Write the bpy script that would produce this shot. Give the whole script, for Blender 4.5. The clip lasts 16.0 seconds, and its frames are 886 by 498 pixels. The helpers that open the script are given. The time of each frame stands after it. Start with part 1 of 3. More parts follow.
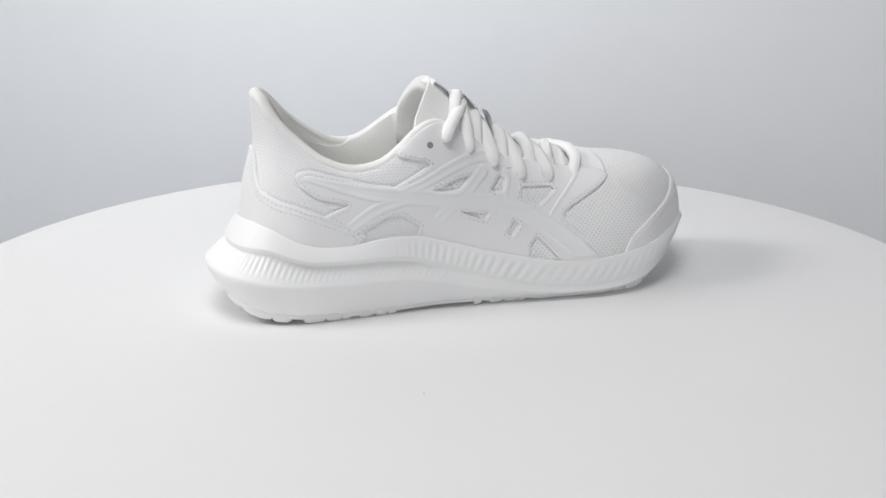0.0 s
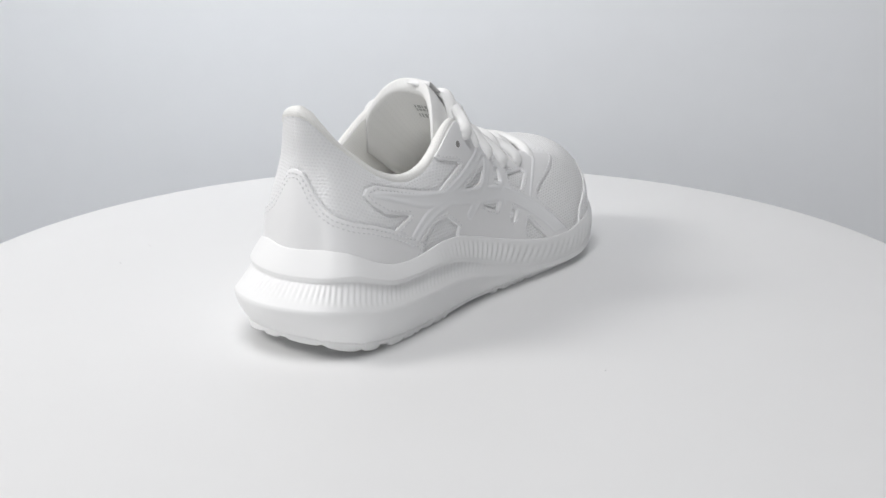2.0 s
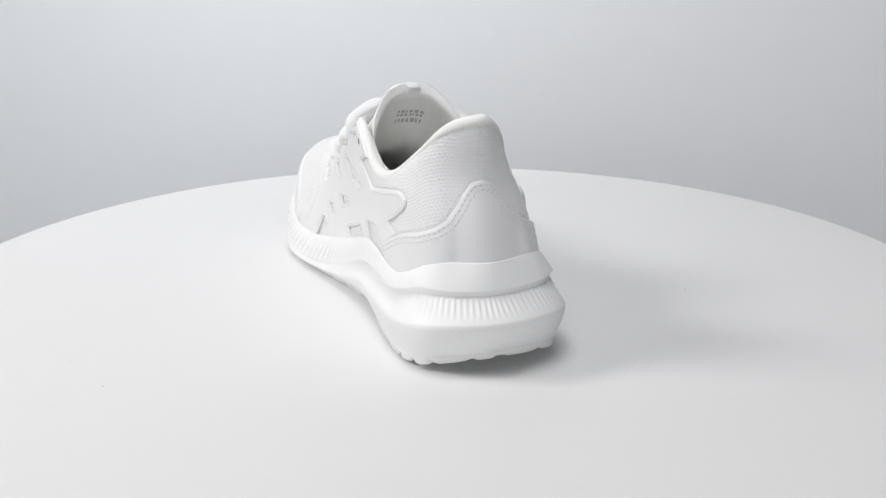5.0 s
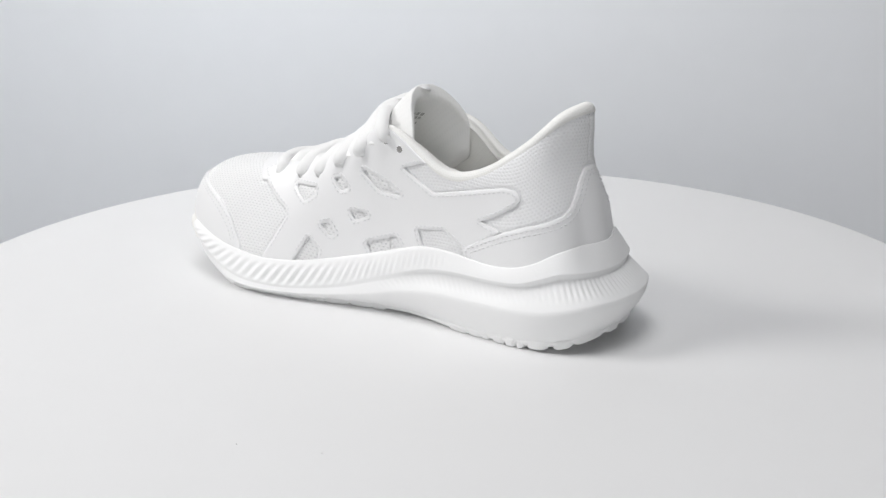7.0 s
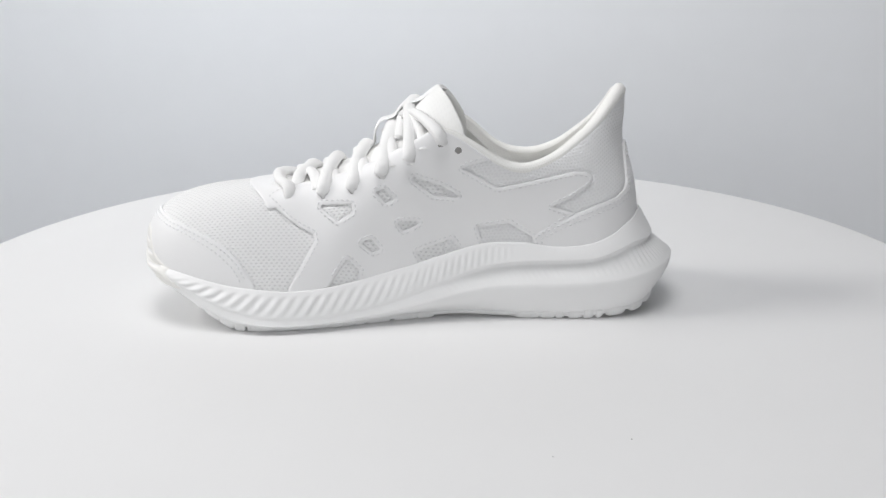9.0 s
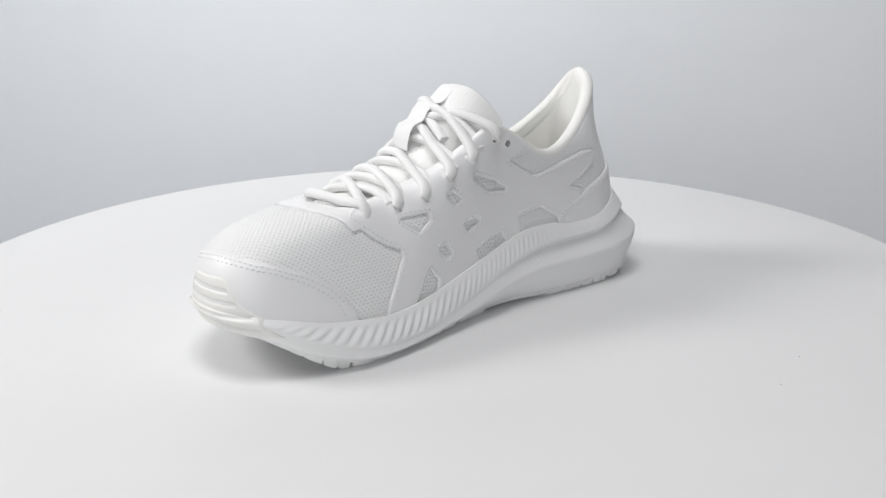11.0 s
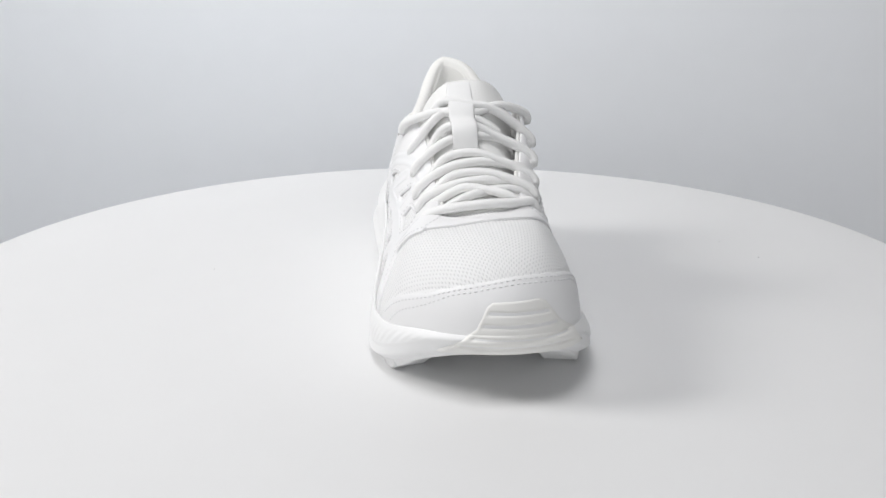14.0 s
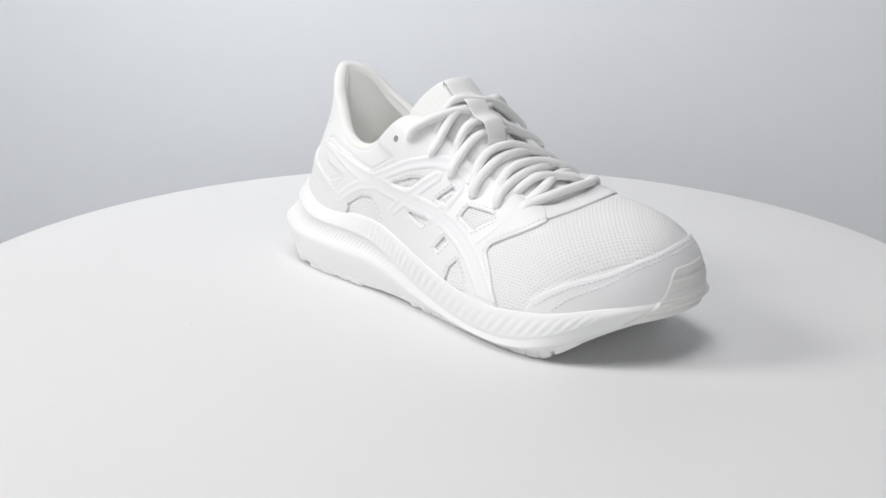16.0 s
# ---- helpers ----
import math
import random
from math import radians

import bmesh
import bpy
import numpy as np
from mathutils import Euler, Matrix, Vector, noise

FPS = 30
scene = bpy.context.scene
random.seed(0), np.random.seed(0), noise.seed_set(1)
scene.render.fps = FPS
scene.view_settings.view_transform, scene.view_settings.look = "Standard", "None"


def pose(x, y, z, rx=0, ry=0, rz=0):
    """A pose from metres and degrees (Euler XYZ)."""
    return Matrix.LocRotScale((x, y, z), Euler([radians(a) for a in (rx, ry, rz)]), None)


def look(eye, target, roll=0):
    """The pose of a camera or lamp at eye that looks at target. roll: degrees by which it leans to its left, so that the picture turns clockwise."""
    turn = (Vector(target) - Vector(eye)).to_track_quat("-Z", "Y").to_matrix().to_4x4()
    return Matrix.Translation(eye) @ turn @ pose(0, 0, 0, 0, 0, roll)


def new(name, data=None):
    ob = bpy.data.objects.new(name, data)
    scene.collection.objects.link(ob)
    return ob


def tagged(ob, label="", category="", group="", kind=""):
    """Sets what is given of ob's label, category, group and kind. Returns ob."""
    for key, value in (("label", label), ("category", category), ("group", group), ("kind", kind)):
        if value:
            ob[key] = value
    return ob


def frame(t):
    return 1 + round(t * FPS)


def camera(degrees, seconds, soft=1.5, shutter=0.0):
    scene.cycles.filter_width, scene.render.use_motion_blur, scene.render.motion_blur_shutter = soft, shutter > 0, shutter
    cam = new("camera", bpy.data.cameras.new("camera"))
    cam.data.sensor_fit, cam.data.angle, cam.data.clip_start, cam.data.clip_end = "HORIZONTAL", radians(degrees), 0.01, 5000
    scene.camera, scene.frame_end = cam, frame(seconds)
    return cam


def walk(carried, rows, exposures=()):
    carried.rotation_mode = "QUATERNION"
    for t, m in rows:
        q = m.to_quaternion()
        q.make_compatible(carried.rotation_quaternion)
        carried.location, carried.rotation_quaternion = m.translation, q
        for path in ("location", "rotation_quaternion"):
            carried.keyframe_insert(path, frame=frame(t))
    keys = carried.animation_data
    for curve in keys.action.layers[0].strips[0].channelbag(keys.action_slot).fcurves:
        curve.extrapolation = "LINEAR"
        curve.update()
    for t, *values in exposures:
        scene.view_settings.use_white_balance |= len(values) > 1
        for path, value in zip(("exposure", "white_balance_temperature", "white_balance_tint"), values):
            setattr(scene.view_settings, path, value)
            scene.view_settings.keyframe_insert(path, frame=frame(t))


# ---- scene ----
# The camera stands still, a little above the turntable.
EYE = Vector((0.0, -0.6, 0.2143))
PITCH, YAW = radians(17.586), radians(0.251)
AIM = Vector((math.sin(YAW) * math.cos(PITCH), math.cos(YAW) * math.cos(PITCH), -math.sin(PITCH)))
cam = camera(43.4, 16.0, soft=1.5)
STAND = look(EYE, EYE + AIM, -0.254)
walk(cam, [(0.0, STAND), (16.0, STAND)], [(0.0, 0.14, 6500, 10), (16.0, 0.14, 6500, 10)])

# Turn of the platter and the shoe, in degrees, by the second.
TURNS = [(0.0, 18.6), (1.0, 36.96), (2.0, 55.41), (3.0, 73.78), (4.0, 92.0), (6.5, 137.38), (7.5, 155.63), (8.5, 173.99),
         (9.0, 183.19), (11.5, 229.37), (12.5, 247.89), (13.5, 266.52), (14.5, 285.1), (15.5, 303.85), (16.0, 313.22)]

# ---- light ----
world = bpy.data.worlds.new("studio_air")
scene.world = world
world.use_nodes = True
world.node_tree.nodes["Background"].inputs["Color"].default_value = (0.80, 0.86, 1.0, 1)
world.node_tree.nodes["Background"].inputs["Strength"].default_value = 0.25


def softbox(name, at, aim, size_x, size_y, watts, colour):
    data = bpy.data.lights.new(name, "AREA")
    data.shape, data.size, data.size_y, data.energy, data.color = "RECTANGLE", size_x, size_y, watts, colour
    ob = new(name, data)
    ob.matrix_world = look(at, aim)
    return ob


softbox("key_softbox", (-1.2, -0.06, 0.94), (0, 0, 0.03), 0.46, 0.46, 10.2, (1.0, 0.99, 0.98))
softbox("top_softbox", (-0.10, -0.28, 1.2), (0, -0.05, 0), 0.6, 0.5, 6.4, (0.99, 0.99, 1.0))
softbox("front_softbox", (-0.22, -1.82, 0.43), (-0.06, 0.4, 0.14), 1.0, 0.5, 7.0, (0.97, 0.985, 1.0))
# an unseen gridded lamp, added high up to brighten the backdrop alone
fill_lamp = softbox("added_backdrop_fill", (0.35, -0.7, 1.6), (-0.26, 1.0, 0.28), 0.3, 0.3, 1.9, (0.94, 0.97, 1.0))
fill_lamp.data.spread = radians(50)


# ---- materials ----
def material(name, base, rough, grain=0.0, grain_size=0.001, tint=0.03, sheen=0.0, bump=0.0004):
    """A white surface with a fine grain and a slow drift of tone."""
    mat = bpy.data.materials.new(name)
    mat.use_nodes = True
    nodes, links = mat.node_tree.nodes, mat.node_tree.links
    bsdf = nodes["Principled BSDF"]
    coord = nodes.new("ShaderNodeTexCoord")
    slow = nodes.new("ShaderNodeTexNoise")
    slow.inputs["Scale"].default_value, slow.inputs["Detail"].default_value = 25.0, 4.0
    links.new(coord.outputs["Object"], slow.inputs["Vector"])
    ramp = nodes.new("ShaderNodeMapRange")
    ramp.inputs["To Min"].default_value, ramp.inputs["To Max"].default_value = 1.0 - tint, 1.0 + tint
    links.new(slow.outputs["Fac"], ramp.inputs["Value"])
    mix = nodes.new("ShaderNodeMix")
    mix.data_type, mix.blend_type = "RGBA", "MULTIPLY"
    mix.inputs["Factor"].default_value = 1.0
    mix.inputs["A"].default_value = (*base, 1)
    links.new(ramp.outputs["Result"], mix.inputs["B"])
    links.new(mix.outputs["Result"], bsdf.inputs["Base Color"])
    bsdf.inputs["Roughness"].default_value = rough
    bsdf.inputs["Sheen Weight"].default_value = sheen
    if grain:
        fine = nodes.new("ShaderNodeTexNoise")
        fine.inputs["Scale"].default_value, fine.inputs["Detail"].default_value = 1.0 / grain_size, 3.0
        links.new(coord.outputs["Object"], fine.inputs["Vector"])
        relief = nodes.new("ShaderNodeBump")
        relief.inputs["Strength"].default_value, relief.inputs["Distance"].default_value = grain, bump
        links.new(fine.outputs["Fac"], relief.inputs["Height"])
        links.new(relief.outputs["Normal"], bsdf.inputs["Normal"])
    return mat


def math_node(nodes, links, kind, a, b=None):
    node = nodes.new("ShaderNodeMath")
    node.operation = kind
    for k, value in enumerate((a, b)):
        if value is None:
            continue
        if isinstance(value, (int, float)):
            node.inputs[k].default_value = value
        else:
            links.new(value, node.inputs[k])
    return node.outputs[0]


def mesh_fabric(name, base, pitch_u, pitch_v, hole_u, hole_v, hole_colour, depth, plan=False):
    """Woven fabric with staggered rows of small holes, laid out in metres along the surface."""
    mat = material(name, base, 0.85, sheen=0.2)
    nodes, links = mat.node_tree.nodes, mat.node_tree.links
    bsdf = nodes["Principled BSDF"]
    uv = nodes.new("ShaderNodeUVMap")
    split = nodes.new("ShaderNodeSeparateXYZ")
    if plan:
        flat = nodes.new("ShaderNodeTexCoord")
        links.new(flat.outputs["Object"], split.inputs["Vector"])
    else:
        links.new(uv.outputs["UV"], split.inputs["Vector"])
    row = math_node(nodes, links, "DIVIDE", split.outputs["Y"], pitch_v)
    odd = math_node(nodes, links, "MULTIPLY", math_node(nodes, links, "FLOORED_MODULO", math_node(nodes, links, "FLOOR", row), 2.0), 0.5)
    column = math_node(nodes, links, "ADD", math_node(nodes, links, "DIVIDE", split.outputs["X"], pitch_u), odd)
    du = math_node(nodes, links, "DIVIDE", math_node(nodes, links, "SUBTRACT", math_node(nodes, links, "FRACT", column), 0.5), hole_u)
    dv = math_node(nodes, links, "DIVIDE", math_node(nodes, links, "SUBTRACT", math_node(nodes, links, "FRACT", row), 0.5), hole_v)
    away = math_node(nodes, links, "SQRT", math_node(nodes, links, "ADD", math_node(nodes, links, "POWER", math_node(nodes, links, "ABSOLUTE", du), 2.0),
                     math_node(nodes, links, "POWER", math_node(nodes, links, "ABSOLUTE", dv), 2.0)))
    hole = nodes.new("ShaderNodeMapRange")
    hole.interpolation_type = "SMOOTHSTEP"
    for key, value in (("From Min", 0.55), ("From Max", 1.25), ("To Min", 0.0), ("To Max", 1.0)):
        hole.inputs[key].default_value = value
    links.new(away, hole.inputs["Value"])
    old = bsdf.inputs["Base Color"].links[0].from_socket
    mix = nodes.new("ShaderNodeMix")
    mix.data_type = "RGBA"
    mix.inputs["A"].default_value = (*hole_colour, 1)
    links.new(hole.outputs["Result"], mix.inputs["Factor"])
    links.new(old, mix.inputs["B"])
    links.new(mix.outputs["Result"], bsdf.inputs["Base Color"])
    relief = nodes.new("ShaderNodeBump")
    relief.inputs["Strength"].default_value, relief.inputs["Distance"].default_value = 0.8, depth
    links.new(hole.outputs["Result"], relief.inputs["Height"])
    links.new(relief.outputs["Normal"], bsdf.inputs["Normal"])
    return mat


PLATTER = material("satin_white_platter", (0.79, 0.79, 0.79), 0.5, 0.05, 0.002, 0.01)
PAPER = material("pale_backdrop_paper", (0.845, 0.86, 0.88), 0.9, 0.1, 0.003, 0.015)
PLASTER = material("white_plaster", (0.38, 0.38, 0.39), 0.9, 0.2, 0.01, 0.03)
FLOORING = material("grey_floor_paint", (0.28, 0.28, 0.29), 0.6, 0.2, 0.01, 0.06)
FOAM = material("moulded_foam", (0.87, 0.87, 0.868), 0.55, 0.15, 0.0012, 0.02)
RUBBER = material("white_rubber", (0.83, 0.83, 0.825), 0.45, 0.15, 0.0008, 0.03)
LEATHER = material("synthetic_leather", (0.87, 0.868, 0.87), 0.42, 0.12, 0.0009, 0.02)
TRIM = material("smooth_trim", (0.87, 0.872, 0.878), 0.48, 0.08, 0.0009, 0.02)
LACE = material("cotton_lace", (0.90, 0.898, 0.89), 0.9, 0.5, 0.0007, 0.03, 0.3)
# white thread, its colour greyed to stand for shade around the stitches
THREAD = material("shade_greyed_thread", (0.78, 0.78, 0.785), 0.8, 0.3, 0.0005, 0.04)
LINING = material("cream_lining_edge", (0.89, 0.882, 0.84), 0.9, 0.5, 0.0009, 0.03, 0.3)
WEBBING = material("satin_webbing", (0.89, 0.889, 0.885), 0.55, 0.4, 0.0006, 0.03, 0.2)
# shade in the eyelet holes, put into the colour; the platter's specks share it
DARK = material("eyelet_shade_and_speck_dark", (0.30, 0.29, 0.28), 0.9, 0.2, 0.0008, 0.05)
INK = material("grey_print", (0.50, 0.50, 0.49), 0.8, 0.1, 0.001, 0.05)
OPEN_MESH = mesh_fabric("open_mesh", (0.88, 0.88, 0.878), 0.0026, 0.0018, 0.27, 0.23, (0.75, 0.75, 0.75), 0.0004)
FINE_MESH = mesh_fabric("fine_mesh", (0.865, 0.865, 0.868), 0.0021, 0.0017, 0.33, 0.33, (0.825, 0.825, 0.828), 0.0002)
TONGUE_KNIT = mesh_fabric("tongue_knit", (0.88, 0.878, 0.865), 0.0016, 0.0019, 0.30, 0.26, (0.862, 0.86, 0.847), 0.00008, True)
LINING_KNIT = mesh_fabric("lining_knit", (0.90, 0.895, 0.87), 0.0017, 0.0013, 0.30, 0.30, (0.875, 0.868, 0.84), 0.00012)
BUMPER = material("cream_rubber", (0.85, 0.842, 0.815), 0.5, 0.15, 0.0008, 0.03)


# ---- geometry helpers ----
def part(name, bm, mat, parent, label="", smooth=True):
    """Links a bmesh, or a mesh, as one mesh object under a thing or a part."""
    if isinstance(bm, bmesh.types.BMesh):
        data = bpy.data.meshes.new(name)
        bm.to_mesh(data)
        bm.free()
    else:
        data = bm
    for m in (mat if isinstance(mat, (list, tuple)) else [mat]):
        data.materials.append(m)
    if smooth:
        data.polygons.foreach_set("use_smooth", [True] * len(data.polygons))
    ob = new(name, data)
    ob.parent = parent
    if label:
        tagged(ob, label)
    return ob


def grid_mesh(name, pts, closed=True, uv=None):
    """A quad mesh from an array of rings (rings x around x 3)."""
    rings, around = pts.shape[:2]
    last = around if closed else around - 1
    r, a = np.meshgrid(np.arange(rings - 1), np.arange(last), indexing="ij")
    b = (a + 1) % around
    faces = np.stack([r * around + a, r * around + b, (r + 1) * around + b, (r + 1) * around + a], -1).reshape(-1, 4)
    data = bpy.data.meshes.new(name)
    data.from_pydata(pts.reshape(-1, 3).tolist(), [], faces.tolist())
    if uv is not None:
        layer = data.uv_layers.new(name="UVMap")
        flat = uv.reshape(-1, 2)[faces.reshape(-1)]
        layer.data.foreach_set("uv", flat.astype(np.float32).reshape(-1))
    return data


def spline(points, count, closed=True, tension=0.5):
    """Catmull-Rom through the points, count samples spread evenly over the spans."""
    p = np.asarray(points, float)
    n = len(p)
    t = np.linspace(0, n if closed else n - 1, count, endpoint=not closed)
    i = np.minimum(t.astype(int), (n if closed else n - 1) - 1)
    f = (t - i)[:, None]
    pick = (lambda k: p[k % n]) if closed else (lambda k: p[np.clip(k, 0, n - 1)])
    a, b, c, d = pick(i - 1), pick(i), pick(i + 1), pick(i + 2)
    return b + f * tension * (c - a) + f * f * tension * (2 * a - 5 * b + 4 * c - d) + f ** 3 * tension * (3 * b - a - 3 * c + d)


def table(x, knots):
    """A smooth curve through (x, value) pairs."""
    k = np.array(knots, float)
    x = np.asarray(x, float)
    i = np.clip(np.searchsorted(k[:, 0], x) - 1, 0, len(k) - 2)
    slope = np.gradient(k[:, 1], k[:, 0])
    h = k[i + 1, 0] - k[i, 0]
    t = np.clip((x - k[i, 0]) / h, 0, 1)
    return ((1 + 2 * t) * (1 - t) ** 2 * k[i, 1] + t * (1 - t) ** 2 * h * slope[i] + t * t * (3 - 2 * t) * k[i + 1, 1] + t * t * (t - 1) * h * slope[i + 1])


def smooth(a, b, x):
    t = np.clip((x - a) / (b - a), 0, 1)
    return t * t * (3 - 2 * t)


def outward(ring):
    """Unit normals in plan of a ring that runs from the heel by the lateral side to the toe."""
    d = np.roll(ring, -1, 0) - np.roll(ring, 1, 0)
    n = np.stack([d[:, 1], -d[:, 0]], -1)
    return n / np.maximum(np.linalg.norm(n, axis=1), 1e-9)[:, None]


def tube(path, wide, flat, up=None, sides=10):
    """Rings of an oval cord along a path (n x 3), its flat side towards up."""
    p = np.asarray(path, float)
    d = np.gradient(p, axis=0)
    d /= np.linalg.norm(d, axis=1)[:, None]
    up = np.broadcast_to(np.asarray((0, 0, 1.0) if up is None else up, float), p.shape)
    side = np.cross(d, up)
    side /= np.maximum(np.linalg.norm(side, axis=1), 1e-9)[:, None]
    top = np.cross(side, d)
    w = np.broadcast_to(np.asarray(wide, float), len(p))[:, None, None]
    h = np.broadcast_to(np.asarray(flat, float), len(p))[:, None, None]
    a = np.linspace(0, 2 * np.pi, sides, endpoint=False)[None, :, None]
    return p[:, None, :] + w * np.cos(a) * side[:, None, :] + h * np.sin(a) * top[:, None, :]


def capped(name, rings):
    """A cord's rings closed at both ends."""
    data = grid_mesh(name, rings)
    bm = bmesh.new()
    bm.from_mesh(data)
    bm.verts.ensure_lookup_table()
    n = rings.shape[1]
    bm.faces.new([bm.verts[k] for k in range(n)])
    bm.faces.new([bm.verts[len(bm.verts) - 1 - k] for k in range(n)])
    bmesh.ops.recalc_face_normals(bm, faces=bm.faces)
    bpy.data.meshes.remove(data)
    return bm


MM = 0.001
N = 1080

# ---- the setting ----
def setting():
    # a curved sheet of backdrop paper stands behind the turntable
    a = np.radians(np.linspace(25, 155, 81))
    heights = np.linspace(-0.79, 0.95, 30)
    radius = 1.0
    out = np.stack([np.stack([radius * np.cos(a), radius * np.sin(a), np.full_like(a, z)], -1) for z in heights])
    data = grid_mesh("backdrop", out, closed=False)
    ob = part("backdrop", data, PAPER, None)
    ob.modifiers.new("thickness", "SOLIDIFY").thickness = 0.002
    tagged(ob, "pale blue-grey curved paper backdrop behind the turntable", "backdrop", kind="structure")
    # the plain room around it
    def slab(name, low, high, mat, label):
        bm = bmesh.new()
        bmesh.ops.create_cube(bm, size=1)
        size, mid = Vector(high) - Vector(low), (Vector(high) + Vector(low)) / 2
        for v in bm.verts:
            v.co = Vector([v.co[k] * size[k] + mid[k] for k in range(3)])
        tagged(part(name, bm, mat, None, smooth=False), label, name.split("_")[0], kind="structure")
    w, low, high = 2.0, -0.80, 1.8
    slab("floor", (-w, -w, low - 0.1), (w, w, low), FLOORING, "plain grey painted studio floor")
    slab("ceiling", (-w, -w, high), (w, w, high + 0.1), PLASTER, "plain pale studio ceiling")
    slab("wall_north", (-w, w, low), (w, w + 0.1, high), PLASTER, "plain pale studio wall")
    slab("wall_south", (-w, -w - 0.1, low), (w, -w, high), PLASTER, "plain pale studio wall")
    slab("wall_east", (w, -w - 0.1, low), (w + 0.1, w + 0.1, high), PLASTER, "plain pale studio wall")
    slab("wall_west", (-w - 0.1, -w - 0.1, low), (-w, w + 0.1, high), PLASTER, "plain pale studio wall")


def lathe(profile, sides=192):
    a = np.linspace(0, 2 * np.pi, sides, endpoint=False)
    return np.stack([np.stack([r * np.cos(a), r * np.sin(a), np.full_like(a, z)], -1) for r, z in profile])


def turntable():
    base = tagged(new("turntable"), "round white motorised turntable, its satin platter turning", "turntable")
    part("platter", grid_mesh("platter", lathe([(0.0005, -0.0105), (0.29, -0.0105), (0.29, -0.002), (0.2985, -0.0015), (0.2997, -0.0008), (0.3, -0.0003), (0.2996, 0.0), (0.298, 0.0),
                                               (0.25, 0.0), (0.15, 0.0), (0.05, 0.0), (0.0005, 0.0)])), PLATTER, base, "satin white round platter")
    part("edge_band", grid_mesh("edge_band", lathe([(0.2903, -0.0022), (0.2903, -0.012), (0.2965, -0.012), (0.2985, -0.011), (0.2992, -0.009), (0.2992, -0.0022)])), PLATTER, base)
    # faint specks on the platter
    for x, y in ((-0.0512, -0.1308), (-0.069, 0.190), (-0.0342, 0.2027)):
        part("speck", grid_mesh("speck", lathe([(0.0002, 0.0003), (0.0003, 0.0001)], 8) + np.array([x, y, 0.0])), DARK, base)
    return base


def plinth():
    thing = tagged(new("plinth"), "round white stand under the turntable", "stand")
    thing.location = (0, 0, -0.80)
    part("column", grid_mesh("column", lathe([(0.0005, 0.006), (0.10, 0.006), (0.10, 0.70), (0.16, 0.76), (0.16, 0.787), (0.0005, 0.787)], 64)), PLATTER, thing)
    part("foot", grid_mesh("foot", lathe([(0.0005, 0.0), (0.2, 0.0), (0.2, 0.012), (0.0005, 0.016)], 64)), PLATTER, thing)
    return thing


# ---- the shoe: millimetres, x to the toe, y to the medial side, z up ----
PLAN = [(-128, 14), (-122, -12), (-108, -26), (-85, -32.5), (-50, -33.5), (-10, -33), (30, -37), (65, -41.5), (92, -43), (118, -37.8), (139.8, -22.5), (153.6, -3.5),
        (158.5, 17), (154.3, 36.5), (141.5, 51), (118, 61), (92, 65), (65, 62.5), (30, 56.5), (-10, 52.8), (-50, 54.8), (-85, 56.5), (-108, 51), (-122, 37)]
PLAN_RING = spline(PLAN, N)
PLAN_OUT = outward(PLAN_RING)
ARC = np.concatenate([[0], np.cumsum(np.linalg.norm(np.diff(PLAN_RING, axis=0, append=PLAN_RING[:1]), axis=1))])
AROUND = np.arange(N) / N
Z_TOP = [(-130, 51), (-112, 51), (-99, 48.5), (-89, 44), (-80, 41), (-66, 39), (-51, 40), (-42, 41.5), (-31, 42), (-19, 41), (-8, 38), (4, 34.5), (16, 31), (28, 28), (46, 24),
         (60, 22), (75, 21), (96, 22.5), (110, 24), (125, 26.8), (139, 29.8), (150, 31.5), (162, 33.5)]
Z_CREASE = [(-130, 39), (-112, 40), (-103, 40), (-94, 37.5), (-80, 33.5), (-66, 32.5), (-37, 32), (-25, 30.5), (-13, 27), (-2, 23), (10, 19), (22, 15), (52, 9), (66, 7.8), (81, 8),
            (96, 9.5), (110, 13), (125, 18.5), (139, 24.6), (150, 27.6), (162, 29.6)]
Z_BELLY = [(-130, 27.5), (-120, 27), (-109, 25), (-95, 22.5), (-81, 21.5), (-51, 20.5), (-25, 19.5), (-10, 17), (10, 12), (30, 8.5), (52, 6), (80, 5), (100, 6.5), (112, 9.5), (127, 15),
           (140, 21), (150, 24), (162, 25.6)]
Z_BASE = [(-130, 10), (-118, 8.2), (-104, 6), (-94, 5), (-84, 4), (-60, 2.8), (-35, 2.8), (-10, 3.4), (10, 3.2), (30, 2.8), (60, 2), (85, 2), (100, 3.5), (112, 5.4), (127, 10.8), (140, 17),
          (150, 20.5), (162, 22.6)]


def level(inset, knots, lift=0.0):
    """A ring of the sole: the plan drawn in by inset, at the heights of a table over x."""
    plan = PLAN_RING - PLAN_OUT * np.asarray(inset, float).reshape(-1, 1)
    return np.column_stack([plan, table(PLAN_RING[:, 0], knots) + lift])


def soften_ring(values, reach):
    """Smooths what runs round a ring, so that no kink shows."""
    k = np.exp(-np.linspace(-2.5, 2.5, 2 * reach + 1) ** 2 / 2)
    v = np.asarray(values, float)
    flat = v.reshape(len(v), -1)
    out = [np.convolve(np.concatenate([c[-reach:], c, c[:reach]]), k / k.sum(), "valid") for c in flat.T]
    return np.array(out).T.reshape(v.shape)


def by_x(*pairs):
    return soften_ring(np.interp(PLAN_RING[:, 0], [p[0] for p in pairs], [p[1] for p in pairs]), 24)


